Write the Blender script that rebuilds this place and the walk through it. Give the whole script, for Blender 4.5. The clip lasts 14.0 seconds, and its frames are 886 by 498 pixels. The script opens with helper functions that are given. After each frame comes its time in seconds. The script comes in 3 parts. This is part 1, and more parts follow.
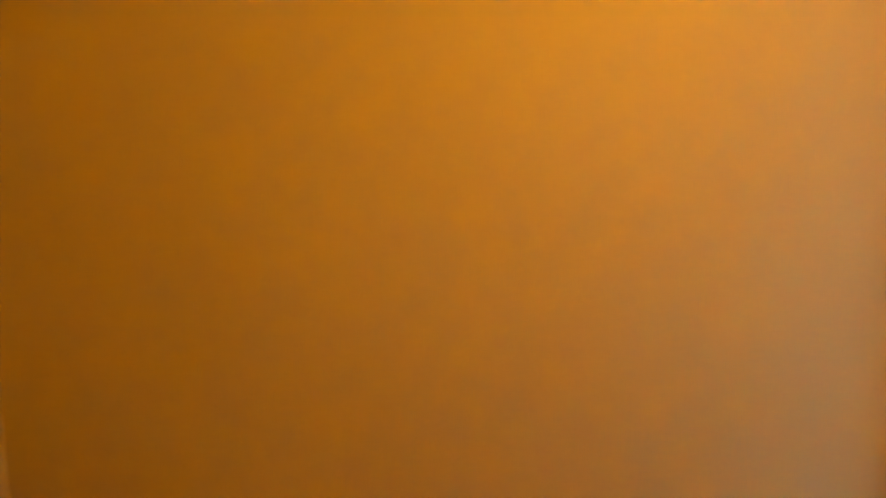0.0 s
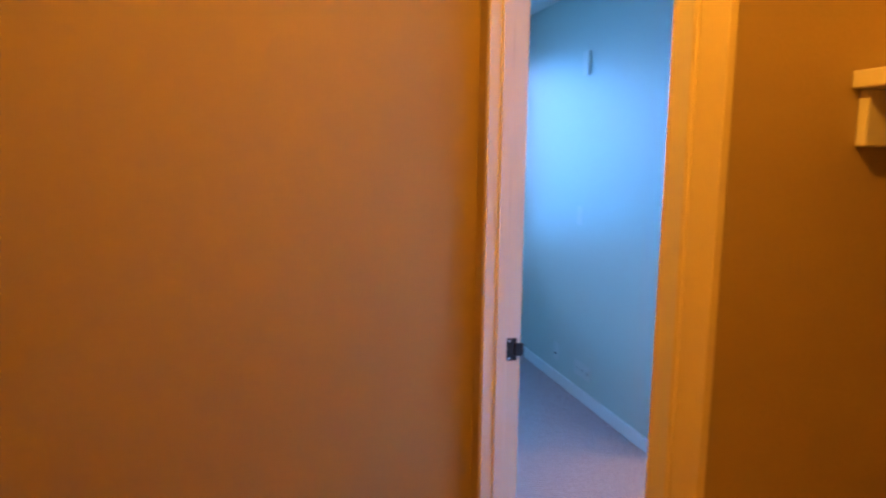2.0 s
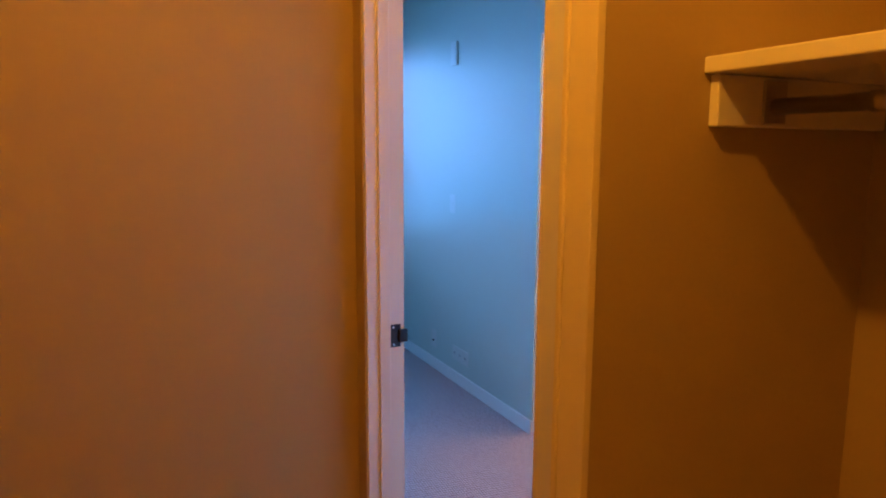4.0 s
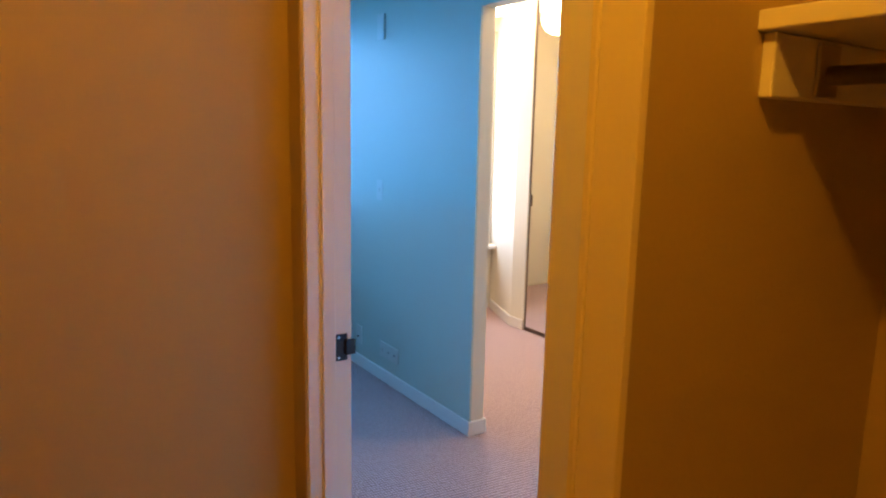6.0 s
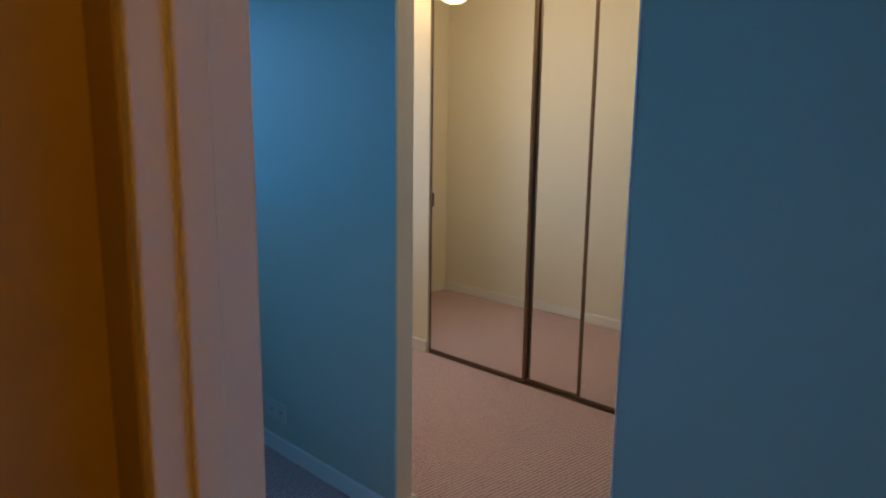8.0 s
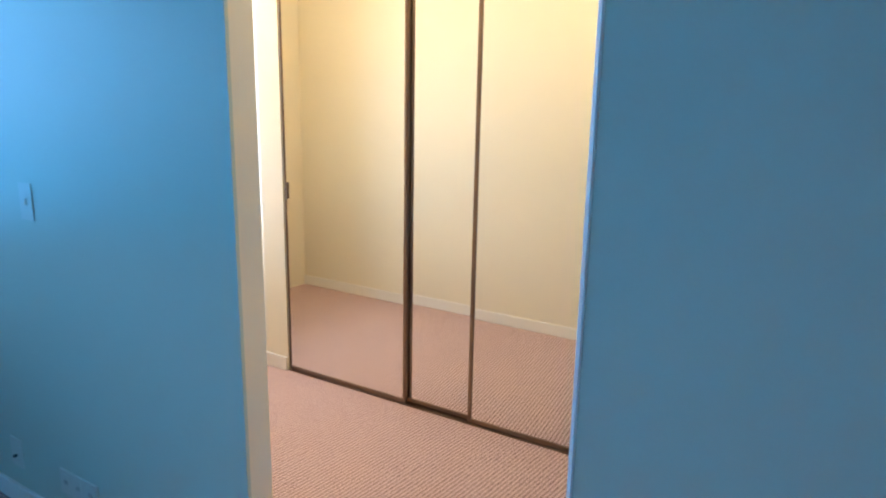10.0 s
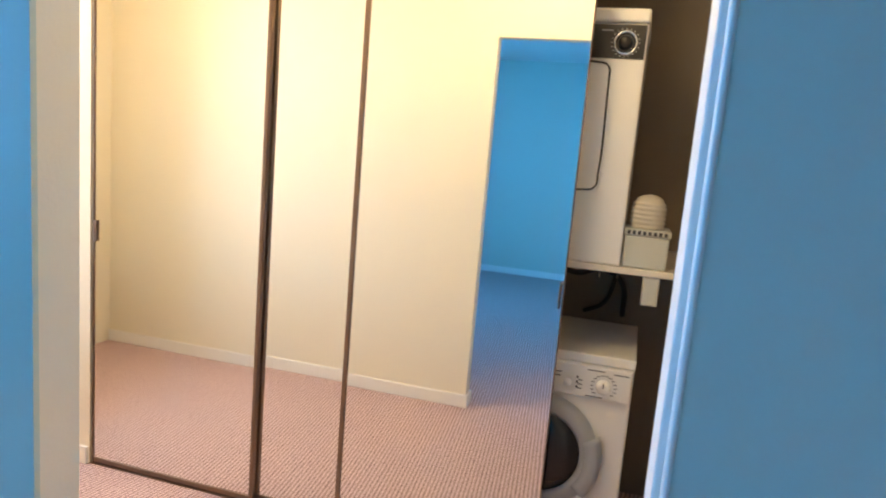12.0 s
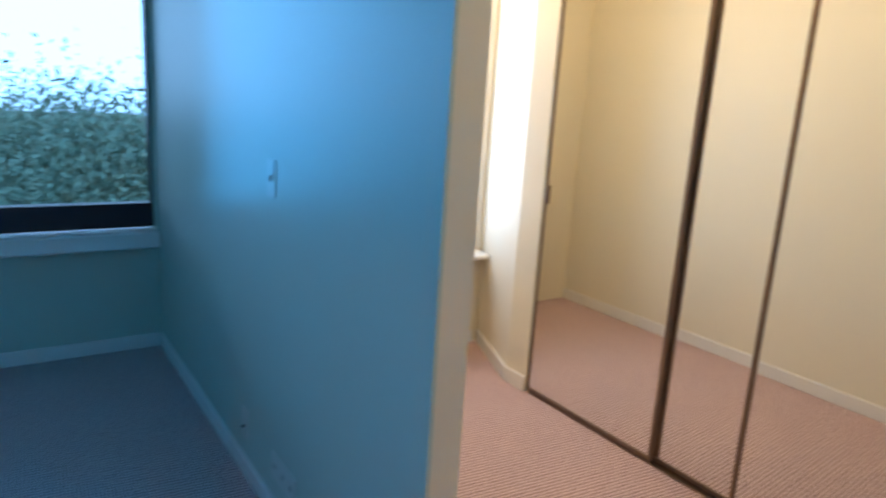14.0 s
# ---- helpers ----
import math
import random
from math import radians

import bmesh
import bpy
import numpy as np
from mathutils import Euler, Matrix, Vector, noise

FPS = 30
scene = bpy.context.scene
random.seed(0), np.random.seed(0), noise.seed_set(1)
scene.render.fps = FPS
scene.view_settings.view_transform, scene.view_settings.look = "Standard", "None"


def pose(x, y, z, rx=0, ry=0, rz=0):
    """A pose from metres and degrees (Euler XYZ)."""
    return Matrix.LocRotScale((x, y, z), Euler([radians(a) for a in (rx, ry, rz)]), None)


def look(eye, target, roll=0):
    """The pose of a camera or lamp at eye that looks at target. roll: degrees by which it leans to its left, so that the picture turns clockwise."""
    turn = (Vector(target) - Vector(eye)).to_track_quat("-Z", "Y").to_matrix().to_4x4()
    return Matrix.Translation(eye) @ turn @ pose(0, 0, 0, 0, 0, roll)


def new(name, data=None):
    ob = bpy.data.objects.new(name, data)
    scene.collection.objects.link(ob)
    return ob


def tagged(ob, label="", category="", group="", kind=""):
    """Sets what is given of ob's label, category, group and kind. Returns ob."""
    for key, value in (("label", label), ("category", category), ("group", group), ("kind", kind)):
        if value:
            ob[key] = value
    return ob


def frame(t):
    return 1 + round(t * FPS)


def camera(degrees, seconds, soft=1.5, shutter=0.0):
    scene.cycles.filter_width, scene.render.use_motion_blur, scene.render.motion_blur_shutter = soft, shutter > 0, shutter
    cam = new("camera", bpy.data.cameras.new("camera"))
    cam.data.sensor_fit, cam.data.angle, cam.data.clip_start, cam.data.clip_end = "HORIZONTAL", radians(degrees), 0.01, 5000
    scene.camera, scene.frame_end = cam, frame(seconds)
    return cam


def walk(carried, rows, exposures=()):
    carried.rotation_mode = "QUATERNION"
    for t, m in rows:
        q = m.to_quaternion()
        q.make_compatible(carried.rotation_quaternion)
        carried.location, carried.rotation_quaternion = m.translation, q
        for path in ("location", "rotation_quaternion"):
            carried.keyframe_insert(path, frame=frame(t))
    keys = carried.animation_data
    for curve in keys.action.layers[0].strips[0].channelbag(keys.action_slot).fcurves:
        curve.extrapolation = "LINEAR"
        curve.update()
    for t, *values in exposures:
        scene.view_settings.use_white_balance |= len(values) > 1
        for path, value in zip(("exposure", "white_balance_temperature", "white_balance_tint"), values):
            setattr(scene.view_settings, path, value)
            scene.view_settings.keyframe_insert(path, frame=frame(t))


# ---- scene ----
cam = camera(66.93, 14.0, soft=2.1, shutter=0.4)
PATH = [
    (0, (2.600, -2.080, 1.552), (0.641, -2.408, 1.322), -0.80),
    (0.5, (2.611, -2.015, 1.557), (0.625, -2.024, 1.321), -0.68),
    (1, (2.656, -1.890, 1.513), (0.676, -1.721, 1.283), 0.85),
    (1.5, (2.758, -1.820, 1.506), (0.802, -1.498, 1.240), -0.13),
    (2, (2.812, -1.852, 1.500), (0.897, -1.348, 1.220), 0.77),
    (2.5, (2.801, -1.860, 1.476), (0.997, -1.050, 1.178), 1.30),
    (3, (2.807, -1.867, 1.482), (1.020, -1.019, 1.186), 0.40),
    (5.3, (2.717, -1.903, 1.479), (0.988, -0.952, 1.153), 1.13),
    (5.5, (2.672, -1.913, 1.473), (0.963, -0.929, 1.139), 1.50),
    (6, (2.504, -1.849, 1.461), (0.864, -0.754, 1.126), 1.20),
    (6.5, (2.302, -1.765, 1.460), (0.677, -0.650, 1.116), 0.90),
    (7, (2.087, -1.729, 1.464), (0.590, -0.438, 1.158), 0.70),
    (7.5, (1.895, -1.681, 1.451), (0.540, -0.251, 1.111), 0.50),
    (7.7, (1.803, -1.606, 1.420), (0.425, -0.201, 1.069), 0.95),
    (9.8, (1.286, -1.152, 1.458), (0.240, 0.507, 1.063), 0.48),
    (10, (1.239, -1.070, 1.473), (0.216, 0.592, 1.037), 1.10),
    (10.5, (1.161, -0.861, 1.470), (0.172, 0.833, 1.086), 0.20),
    (11, (1.090, -0.792, 1.446), (0.278, 0.998, 1.075), 1.80),
    (11.5, (0.942, -0.746, 1.422), (0.388, 1.147, 1.092), 5.08),
    (12, (0.800, -0.725, 1.447), (0.259, 1.177, 1.144), 4.83),
    (12.5, (0.781, -0.712, 1.432), (0.199, 1.172, 1.095), 5.54),
    (13, (0.819, -0.698, 1.449), (0.143, 1.146, 1.073), 3.66),
    (13.5, (0.945, -0.668, 1.415), (-0.311, 0.844, 1.045), 3.51),
    (14, (1.040, -0.705, 1.412), (-0.570, 0.396, 0.970), 3.52),
]
EXPOSURES = [(0, 1.45, 6500, -8), (0.5, 1.2, 6500, -4), (1, 1.1, 6500, 4), (1.5, 0.95, 6500, 20), (2, 0.8, 6500, 34), (3, 0.6, 6500, 42), (5.3, 0.35, 6500, 26),
             (6, 0.4, 6500, 20), (6.5, 0.1, 6500, 16), (7, -0.9, 6500, 16), (7.5, -1.15, 6500, 14), (9.8, 0.2, 6500, 12), (10.5, 0.5, 6500, 11), (11, 0.65, 6500, 12),
             (12.5, 0.5, 6500, 16), (13.5, 0.2, 6500, 13), (14, -0.15, 6500, 13)]
walk(cam, [(t, look(eye, target, roll)) for t, eye, target, roll in PATH], EXPOSURES)

WARM, SKYBLUE = (1.0, 0.43, 0.02), (0.045, 0.42, 1.0)


def area_lamp(name, at, target, sx, sy, watts, colour, spread=170):
    data = bpy.data.lights.new(name, "AREA")
    data.shape, data.size, data.size_y, data.energy, data.color = "RECTANGLE", sx, sy, watts, colour
    ob = new(name, data)
    data.spread = radians(spread)
    ob.matrix_world = look(at, target)
    return ob


def bulb(name, at, watts, colour, radius):
    data = bpy.data.lights.new(name, "POINT")
    data.energy, data.color, data.shadow_soft_size = watts, colour, radius
    ob = new(name, data)
    ob.location = at
    return ob


world = bpy.data.worlds.new("sky")
scene.world = world
world.use_nodes = True
wn = world.node_tree
sky = wn.nodes.new("ShaderNodeTexSky")
sky.sky_type, sky.sun_disc = "NISHITA", False
sky.sun_elevation, sky.sun_rotation = radians(40), radians(120)
wn.links.new(sky.outputs["Color"], wn.nodes["Background"].inputs["Color"])
wn.nodes["Background"].inputs["Strength"].default_value = 0.15
sun_data = bpy.data.lights.new("sun", "SUN")
sun_data.energy, sun_data.angle, sun_data.color = 5.0, radians(10), (0.22, 0.6, 1.0)
sun = new("sun", sun_data)
sun.matrix_world = look((6, 3.5, 6), (0, 0, 0))
area_lamp("bedroom_window_daylight", (-2.645, -1.25, 1.55), (0, -2.4, 1.52), 2.3, 1.40, 47, SKYBLUE, 115)
area_lamp("dressing_window_daylight", (-2.084, 1.25, 1.45), (0, 1.25, 1.45), 0.56, 1.5, 17, (0.68, 0.82, 1.0))
bulb("closet_bulb", (2.32, -1.75, 2.36), 23, WARM, 0.03)
bulb("dressing_bulb", (-1.38, 1.15, 2.34), 15, (1.0, 0.61, 0.22), 0.13)
# fill light, added to brighten the laundry fronts; no source seen here
bulb("doorway_fill_bulb", (0.30, 0.72, 2.34), 7, (1.0, 0.68, 0.32), 0.13)


# materials
def mat(name, colour, rough=0.6, metal=0.0, bump=0.0, scale=60.0, vary=0.06, spec=0.5, mottle=2.5):
    m = bpy.data.materials.new(name)
    m.use_nodes = True
    nt = m.node_tree
    b = nt.nodes["Principled BSDF"]
    b.inputs["Roughness"].default_value, b.inputs["Metallic"].default_value = rough, metal
    b.inputs["Specular IOR Level"].default_value = spec
    co = nt.nodes.new("ShaderNodeTexCoord")
    big, fine = nt.nodes.new("ShaderNodeTexNoise"), nt.nodes.new("ShaderNodeTexNoise")
    big.inputs["Scale"].default_value, fine.inputs["Scale"].default_value = mottle, scale
    big.inputs["Detail"].default_value, fine.inputs["Detail"].default_value = 4, 5
    mix = nt.nodes.new("ShaderNodeMix")
    mix.data_type = "RGBA"
    mix.inputs[6].default_value = (*[c * (1 - vary) for c in colour], 1)
    mix.inputs[7].default_value = (*[min(1, c * (1 + vary)) for c in colour], 1)
    mean = nt.nodes.new("ShaderNodeMath")
    mean.operation = "MULTIPLY_ADD"
    mean.inputs[1].default_value = 0.5
    half = nt.nodes.new("ShaderNodeMath")
    half.operation = "MULTIPLY"
    half.inputs[1].default_value = 0.5
    for n in (big, fine):
        nt.links.new(co.outputs["Object"], n.inputs["Vector"])
    nt.links.new(fine.outputs["Fac"], half.inputs[0])
    nt.links.new(big.outputs["Fac"], mean.inputs[0])
    nt.links.new(half.outputs[0], mean.inputs[2])
    nt.links.new(mean.outputs[0], mix.inputs[0])
    nt.links.new(mix.outputs[2], b.inputs["Base Color"])
    if bump:
        bp = nt.nodes.new("ShaderNodeBump")
        bp.inputs["Strength"].default_value, bp.inputs["Distance"].default_value = bump, 0.002
        nt.links.new(fine.outputs["Fac"], bp.inputs["Height"])
        nt.links.new(bp.outputs["Normal"], b.inputs["Normal"])
    return m


def carpet_material():
    m = mat("loop_pile_carpet", (0.76, 0.57, 0.56), 0.95, scale=35, vary=0.10, spec=0.1)
    nt = m.node_tree
    b = nt.nodes["Principled BSDF"]
    co = nt.nodes["Texture Coordinate"]
    turn = nt.nodes.new("ShaderNodeMapping")
    turn.inputs["Rotation"].default_value = (0, 0, radians(4))
    turn.inputs["Scale"].default_value = (56, 84, 56)
    cells = nt.nodes.new("ShaderNodeTexVoronoi")
    cells.inputs["Randomness"].default_value = 0.16
    cells.inputs["Scale"].default_value = 1.0
    nt.links.new(co.outputs["Object"], turn.inputs["Vector"])
    nt.links.new(turn.outputs["Vector"], cells.inputs["Vector"])
    ramp = nt.nodes.new("ShaderNodeValToRGB")
    ramp.color_ramp.elements[0].position, ramp.color_ramp.elements[0].color = 0.20, (1, 1, 1, 1)
    ramp.color_ramp.elements[1].position, ramp.color_ramp.elements[1].color = 0.66, (0.22, 0.16, 0.17, 1)
    nt.links.new(cells.outputs["Distance"], ramp.inputs[0])
    mul = nt.nodes.new("ShaderNodeMix")
    mul.data_type, mul.blend_type = "RGBA", "MULTIPLY"
    mul.inputs[0].default_value = 1
    base = b.inputs["Base Color"].links[0].from_socket
    nt.links.new(base, mul.inputs[6])
    nt.links.new(ramp.outputs[0], mul.inputs[7])
    nt.links.new(mul.outputs[2], b.inputs["Base Color"])
    bp = nt.nodes.new("ShaderNodeBump")
    bp.invert = True
    bp.inputs["Strength"].default_value, bp.inputs["Distance"].default_value = 0.7, 0.006
    nt.links.new(cells.outputs["Distance"], bp.inputs["Height"])
    nt.links.new(bp.outputs["Normal"], b.inputs["Normal"])
    return m


def glow(name, colour, strength):
    m = mat(name, (0.9, 0.9, 0.88), 0.4)
    b = m.node_tree.nodes["Principled BSDF"]
    b.inputs["Emission Color"].default_value, b.inputs["Emission Strength"].default_value = (*colour, 1), strength
    return m


M_WALL = mat("cream_wall_paint", (0.77, 0.71, 0.58), 0.55, bump=0.25, scale=140, vary=0.03, spec=0.3)
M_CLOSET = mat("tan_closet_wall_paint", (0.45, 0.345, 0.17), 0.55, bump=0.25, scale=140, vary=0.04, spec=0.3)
M_CASE = mat("ivory_casing_paint", (0.80, 0.70, 0.42), 0.4, bump=0.1, scale=45, vary=0.04)
# bedroom side of the cream walls: dim greenish daylight is put into the colour
M_BED = mat("daylight_toned_wall_paint", (0.49, 0.57, 0.50), 0.36, bump=0.2, scale=120, vary=0.03, spec=0.35)
M_CEIL = mat("white_ceiling_paint", (0.80, 0.79, 0.76), 0.8, bump=0.3, scale=90, vary=0.03, spec=0.2)
M_TRIM = mat("white_gloss_trim_paint", (0.78, 0.76, 0.73), 0.35, bump=0.1, scale=45, vary=0.03)
M_CARPET = carpet_material()
M_SHELF = mat("white_painted_shelf_board", (0.76, 0.72, 0.64), 0.45, bump=0.15, scale=50, vary=0.05)
M_MIRROR = mat("silvered_mirror", (0.90, 0.91, 0.89), 0.02, 1.0, vary=0.0)
M_BRONZE = mat("dark_bronze_anodised_metal", (0.20, 0.135, 0.10), 0.42, 0.8, vary=0.15)
M_STEEL = mat("blackened_steel", (0.05, 0.05, 0.055), 0.35, 0.9, vary=0.3)
M_CHROME = mat("polished_chrome", (0.60, 0.61, 0.64), 0.08, 1.0, vary=0.02)
M_ROD = mat("worn_metal_closet_rod", (0.55, 0.50, 0.46), 0.28, 1.0, vary=0.15)
M_DOOR = mat("white_flush_door_paint", (0.70, 0.70, 0.68), 0.4, bump=0.1, scale=60, vary=0.03)
M_FRAME = mat("dark_blue_black_window_frame", (0.02, 0.022, 0.03), 0.35, 0.4, vary=0.2)
M_ENAMEL = mat("white_appliance_enamel", (0.88, 0.87, 0.85), 0.25, vary=0.02)
M_BLACK = mat("black_control_plastic", (0.02, 0.017, 0.015), 0.35, vary=0.2)
M_GREY = mat("grey_plastic", (0.42, 0.43, 0.46), 0.4, vary=0.06)
M_DGLASS = mat("dark_porthole_glass", (0.015, 0.015, 0.018), 0.06, vary=0.1)
M_PLATE = mat("white_plastic_plate", (0.58, 0.60, 0.55), 0.35, vary=0.03)
M_FOIL = mat("milky_ribbed_plastic", (0.62, 0.58, 0.50), 0.22, vary=0.15, scale=40)
M_RUBBER = mat("black_rubber_hose", (0.02, 0.02, 0.02), 0.6, vary=0.2)
M_INK = mat("dark_printed_ink", (0.05, 0.05, 0.06), 0.6, vary=0.0)
M_BARK = mat("brown_bark", (0.12, 0.08, 0.05), 0.9, bump=0.6, scale=25, vary=0.3)
M_LEAF = mat("green_leaves", (0.20, 0.34, 0.28), 0.45, vary=0.6, mottle=1.2)
M_GROUND = mat("grass_ground", (0.08, 0.10, 0.05), 0.95, vary=0.4, mottle=0.4)
# laundry recess shade is put into this dark wall colour
M_DIM = mat("laundry_wall_paint_with_recess_shade", (0.24, 0.195, 0.15), 0.7, bump=0.2, scale=90, vary=0.06)
M_GLOBE = glow("frosted_lamp_glass", (1.0, 0.80, 0.42), 14.0)
M_AMBER = glow("amber_lamp_glass", (1.0, 0.40, 0.03), 1.2)
M_GLASS = bpy.data.materials.new("window_glass")
M_GLASS.use_nodes = True
_b = M_GLASS.node_tree.nodes["Principled BSDF"]
_b.inputs["Transmission Weight"].default_value, _b.inputs["Roughness"].default_value, _b.inputs["IOR"].default_value = 1, 0.0, 1.05


# shapes
def box(bm, x0, x1, y0, y1, z0, z1):
    vs = [bm.verts.new((x, y, z)) for z in (z0, z1) for y in (y0, y1) for x in (x0, x1)]
    for f in ((0, 2, 3, 1), (4, 5, 7, 6), (0, 1, 5, 4), (2, 6, 7, 3), (0, 4, 6, 2), (1, 3, 7, 5)):
        bm.faces.new([vs[i] for i in f])
    return bm


def soft_box(x0, x1, y0, y1, z0, z1, r=0.004, seg=2):
    bm = box(bmesh.new(), x0, x1, y0, y1, z0, z1)
    bmesh.ops.bevel(bm, geom=bm.edges[:], offset=r, segments=seg, affect="EDGES", profile=0.5)
    return bm


def rod(p, q, r, n=16, r2=None):
    bm = bmesh.new()
    p, q = Vector(p), Vector(q)
    m = Matrix.Translation((p + q) / 2) @ (q - p).to_track_quat("Z", "Y").to_matrix().to_4x4()
    bmesh.ops.create_cone(bm, cap_ends=True, segments=n, radius1=r, radius2=r if r2 is None else r2, depth=(q - p).length, matrix=m)
    return bm


def lathe(profile, m, n=32):
    """A turned shape: (radius, height) pairs about z, set by the pose m."""
    bm = bmesh.new()
    rings = [[bm.verts.new(m @ Vector((max(r, 1e-4) * math.cos(a), max(r, 1e-4) * math.sin(a), h)))
              for a in (2 * math.pi * i / n for i in range(n))] for r, h in profile]
    for a, b in zip(rings[:-1], rings[1:]):
        for i in range(n):
            bm.faces.new((a[i], a[(i + 1) % n], b[(i + 1) % n], b[i]))
    return bm


def tube(points, r, n=8):
    cu = bpy.data.curves.new("tube", "CURVE")
    cu.dimensions, cu.bevel_depth, cu.bevel_resolution = "3D", r, 2
    sp = cu.splines.new("BEZIER")
    sp.bezier_points.add(len(points) - 1)
    for b, p in zip(sp.bezier_points, points):
        b.co, b.handle_left_type, b.handle_right_type = p, "AUTO", "AUTO"
    ob = bpy.data.objects.new("tube", cu)
    bm = bmesh.new()
    me = ob.to_mesh()
    bm.from_mesh(me)
    ob.to_mesh_clear()
    bpy.data.objects.remove(ob)
    bpy.data.curves.remove(cu)
    return bm


def mesh(name, bm, material, smooth=False):
    me = bpy.data.meshes.new(name)
    bmesh.ops.recalc_face_normals(bm, faces=bm.faces[:])
    for f in bm.faces:
        f.smooth = smooth
    bm.to_mesh(me)
    bm.free()
    me.materials.append(material)
    return me


def part(name, bm, material, parent, label="", smooth=False):
    ob = new(name, mesh(name, bm, material, smooth))
    ob.parent = parent
    ob.matrix_parent_inverse = parent.matrix_world.inverted() if parent.type != "EMPTY" else Matrix.Translation(-parent.location)
    return tagged(ob, label)


def thing(name, at, label, category, group="", kind=""):
    ob = new(name)
    ob.location, ob.empty_display_size = at, 0.05
    return tagged(ob, label, category, group, kind)


def structure(name, bm, material, label, category):
    return tagged(new(name, mesh(name, bm, material)), label, category, "", "structure")


# ---- structure ----
CEIL, BASE = 2.49, 0.075
structure("floor", box(bmesh.new(), -2.75, 3.5, -4.35, 2.3, -0.1, 0), M_CARPET, "pinkish beige loop-pile carpet through all rooms", "carpet")
structure("ceiling", box(bmesh.new(), -2.75, 3.5, -4.35, 2.3, CEIL, CEIL + 0.1), M_CEIL, "white painted flat ceiling", "ceiling")


def wall(name, boxes, material, label):
    bm = bmesh.new()
    for b in boxes:
        box(bm, *b)
    return structure(name, bm, material, label, "wall")


# partition between bedroom and dressing room: two skins, so each room has its wall tone
RX = 0.864
wall("wall_partition_bedroom_side", [(-2.65, 0, 0, 0.010, 0, CEIL), (0, RX, 0, 0.010, 2.03, CEIL), (RX, 1.96, 0, 0.010, 0, CEIL)], M_BED,
     "pale wall with a plain doorway cut through it")
wall("wall_partition_dressing_side", [(-2.65, 0, 0.010, 0.083, 0, CEIL), (0, RX, 0.010, 0.083, 2.03, CEIL), (RX, 1.45, 0.010, 0.083, 0, CEIL)], M_WALL,
     "cream painted side of the partition wall")
wall("wall_laundry_return", [(0.99, 1.08, 0.083, 0.83, 0, CEIL), (1.08, 1.45, 0.73, 0.83, 0, CEIL)], M_WALL, "cream wall return beside the doorway")
wall("wall_laundry_back", [(-1.40, 1.45, 2.2, 2.3, 0, CEIL), (1.35, 1.45, 0.83, 2.2, 0, CEIL)], M_DIM, "laundry closet wall with the recess shade in its colour")
wall("wall_bedroom_back", [(-2.75, 1.0, -4.35, -4.25, 0, CEIL)], M_BED, "pale bedroom wall far from the window")
wall("wall_closet_left_bedroom_side", [(0.92, 0.97, -4.25, -1.19, 0, CEIL), (0.97, 1.115, -1.25, -1.19, 0, CEIL), (1.115, 1.845, -1.25, -1.19, 2.05, CEIL)], M_BED,
     "pale wall round the closet doorway, bedroom side")
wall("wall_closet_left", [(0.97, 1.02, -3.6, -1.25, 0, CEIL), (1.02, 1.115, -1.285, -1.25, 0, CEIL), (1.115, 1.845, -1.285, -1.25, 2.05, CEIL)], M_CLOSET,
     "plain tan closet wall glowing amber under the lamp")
wall("wall_closet_nook", [(1.845, 1.90, -1.195, -1.08, 0, CEIL), (1.865, 1.90, -1.08, 0, 0, CEIL)], M_BED, "pale nook wall behind the open door")
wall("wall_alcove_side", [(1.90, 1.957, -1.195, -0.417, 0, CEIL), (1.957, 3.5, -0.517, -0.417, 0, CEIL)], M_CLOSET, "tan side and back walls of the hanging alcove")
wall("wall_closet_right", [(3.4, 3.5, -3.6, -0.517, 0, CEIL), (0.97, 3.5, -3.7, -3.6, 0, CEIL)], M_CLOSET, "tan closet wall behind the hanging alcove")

# exterior wall with the bedroom window, and the dressing room's window bay
WB0, WB1, WZ0, WZ1 = -2.5, -0.02, 0.66, 2.30
wall("wall_window_bedroom", [(-2.75, -2.65, -4.25, WB0, 0, CEIL), (-2.75, -2.65, WB0, 0.0, 0, WZ0 - 0.10), (-2.75, -2.65, WB0, 0.0, WZ1, CEIL),
                             (-2.75, -2.65, WB1, 0.0, WZ0 - 0.10, WZ1)], M_BED, "pale wall under the wide bedroom window")
DX = -1.98
wall("wall_window_dressing", [(-2.15, DX, 0.86, 1.66, 0, 0.53), (-2.15, DX, 0.86, 1.66, 2.30, CEIL), (-2.54, -2.44, 0.083, 0.90, 0, CEIL), (-2.44, -2.05, 0.86, 0.90, 0, CEIL)], M_WALL,
     "cream wall under the dressing room window")


def prism(points, z0, z1):
    bm = bmesh.new()
    lo, hi = [bm.verts.new((x, y, z0)) for x, y in points], [bm.verts.new((x, y, z1)) for x, y in points]
    bm.faces.new(lo[::-1]), bm.faces.new(hi)
    for i in range(len(points)):
        j = (i + 1) % len(points)
        bm.faces.new((lo[i], lo[j], hi[j], hi[i]))
    return bm


structure("wall_bay_splay", prism([(-1.285, 1.435), (-1.44, 1.435), (-2.02, 1.66), (-2.15, 1.66), (-2.15, 1.80), (-1.285, 1.80)], 0, CEIL), M_WALL,
          "cream splayed wall between window and mirrored closet", "wall")
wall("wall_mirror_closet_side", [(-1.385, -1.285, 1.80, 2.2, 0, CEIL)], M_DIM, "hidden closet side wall")


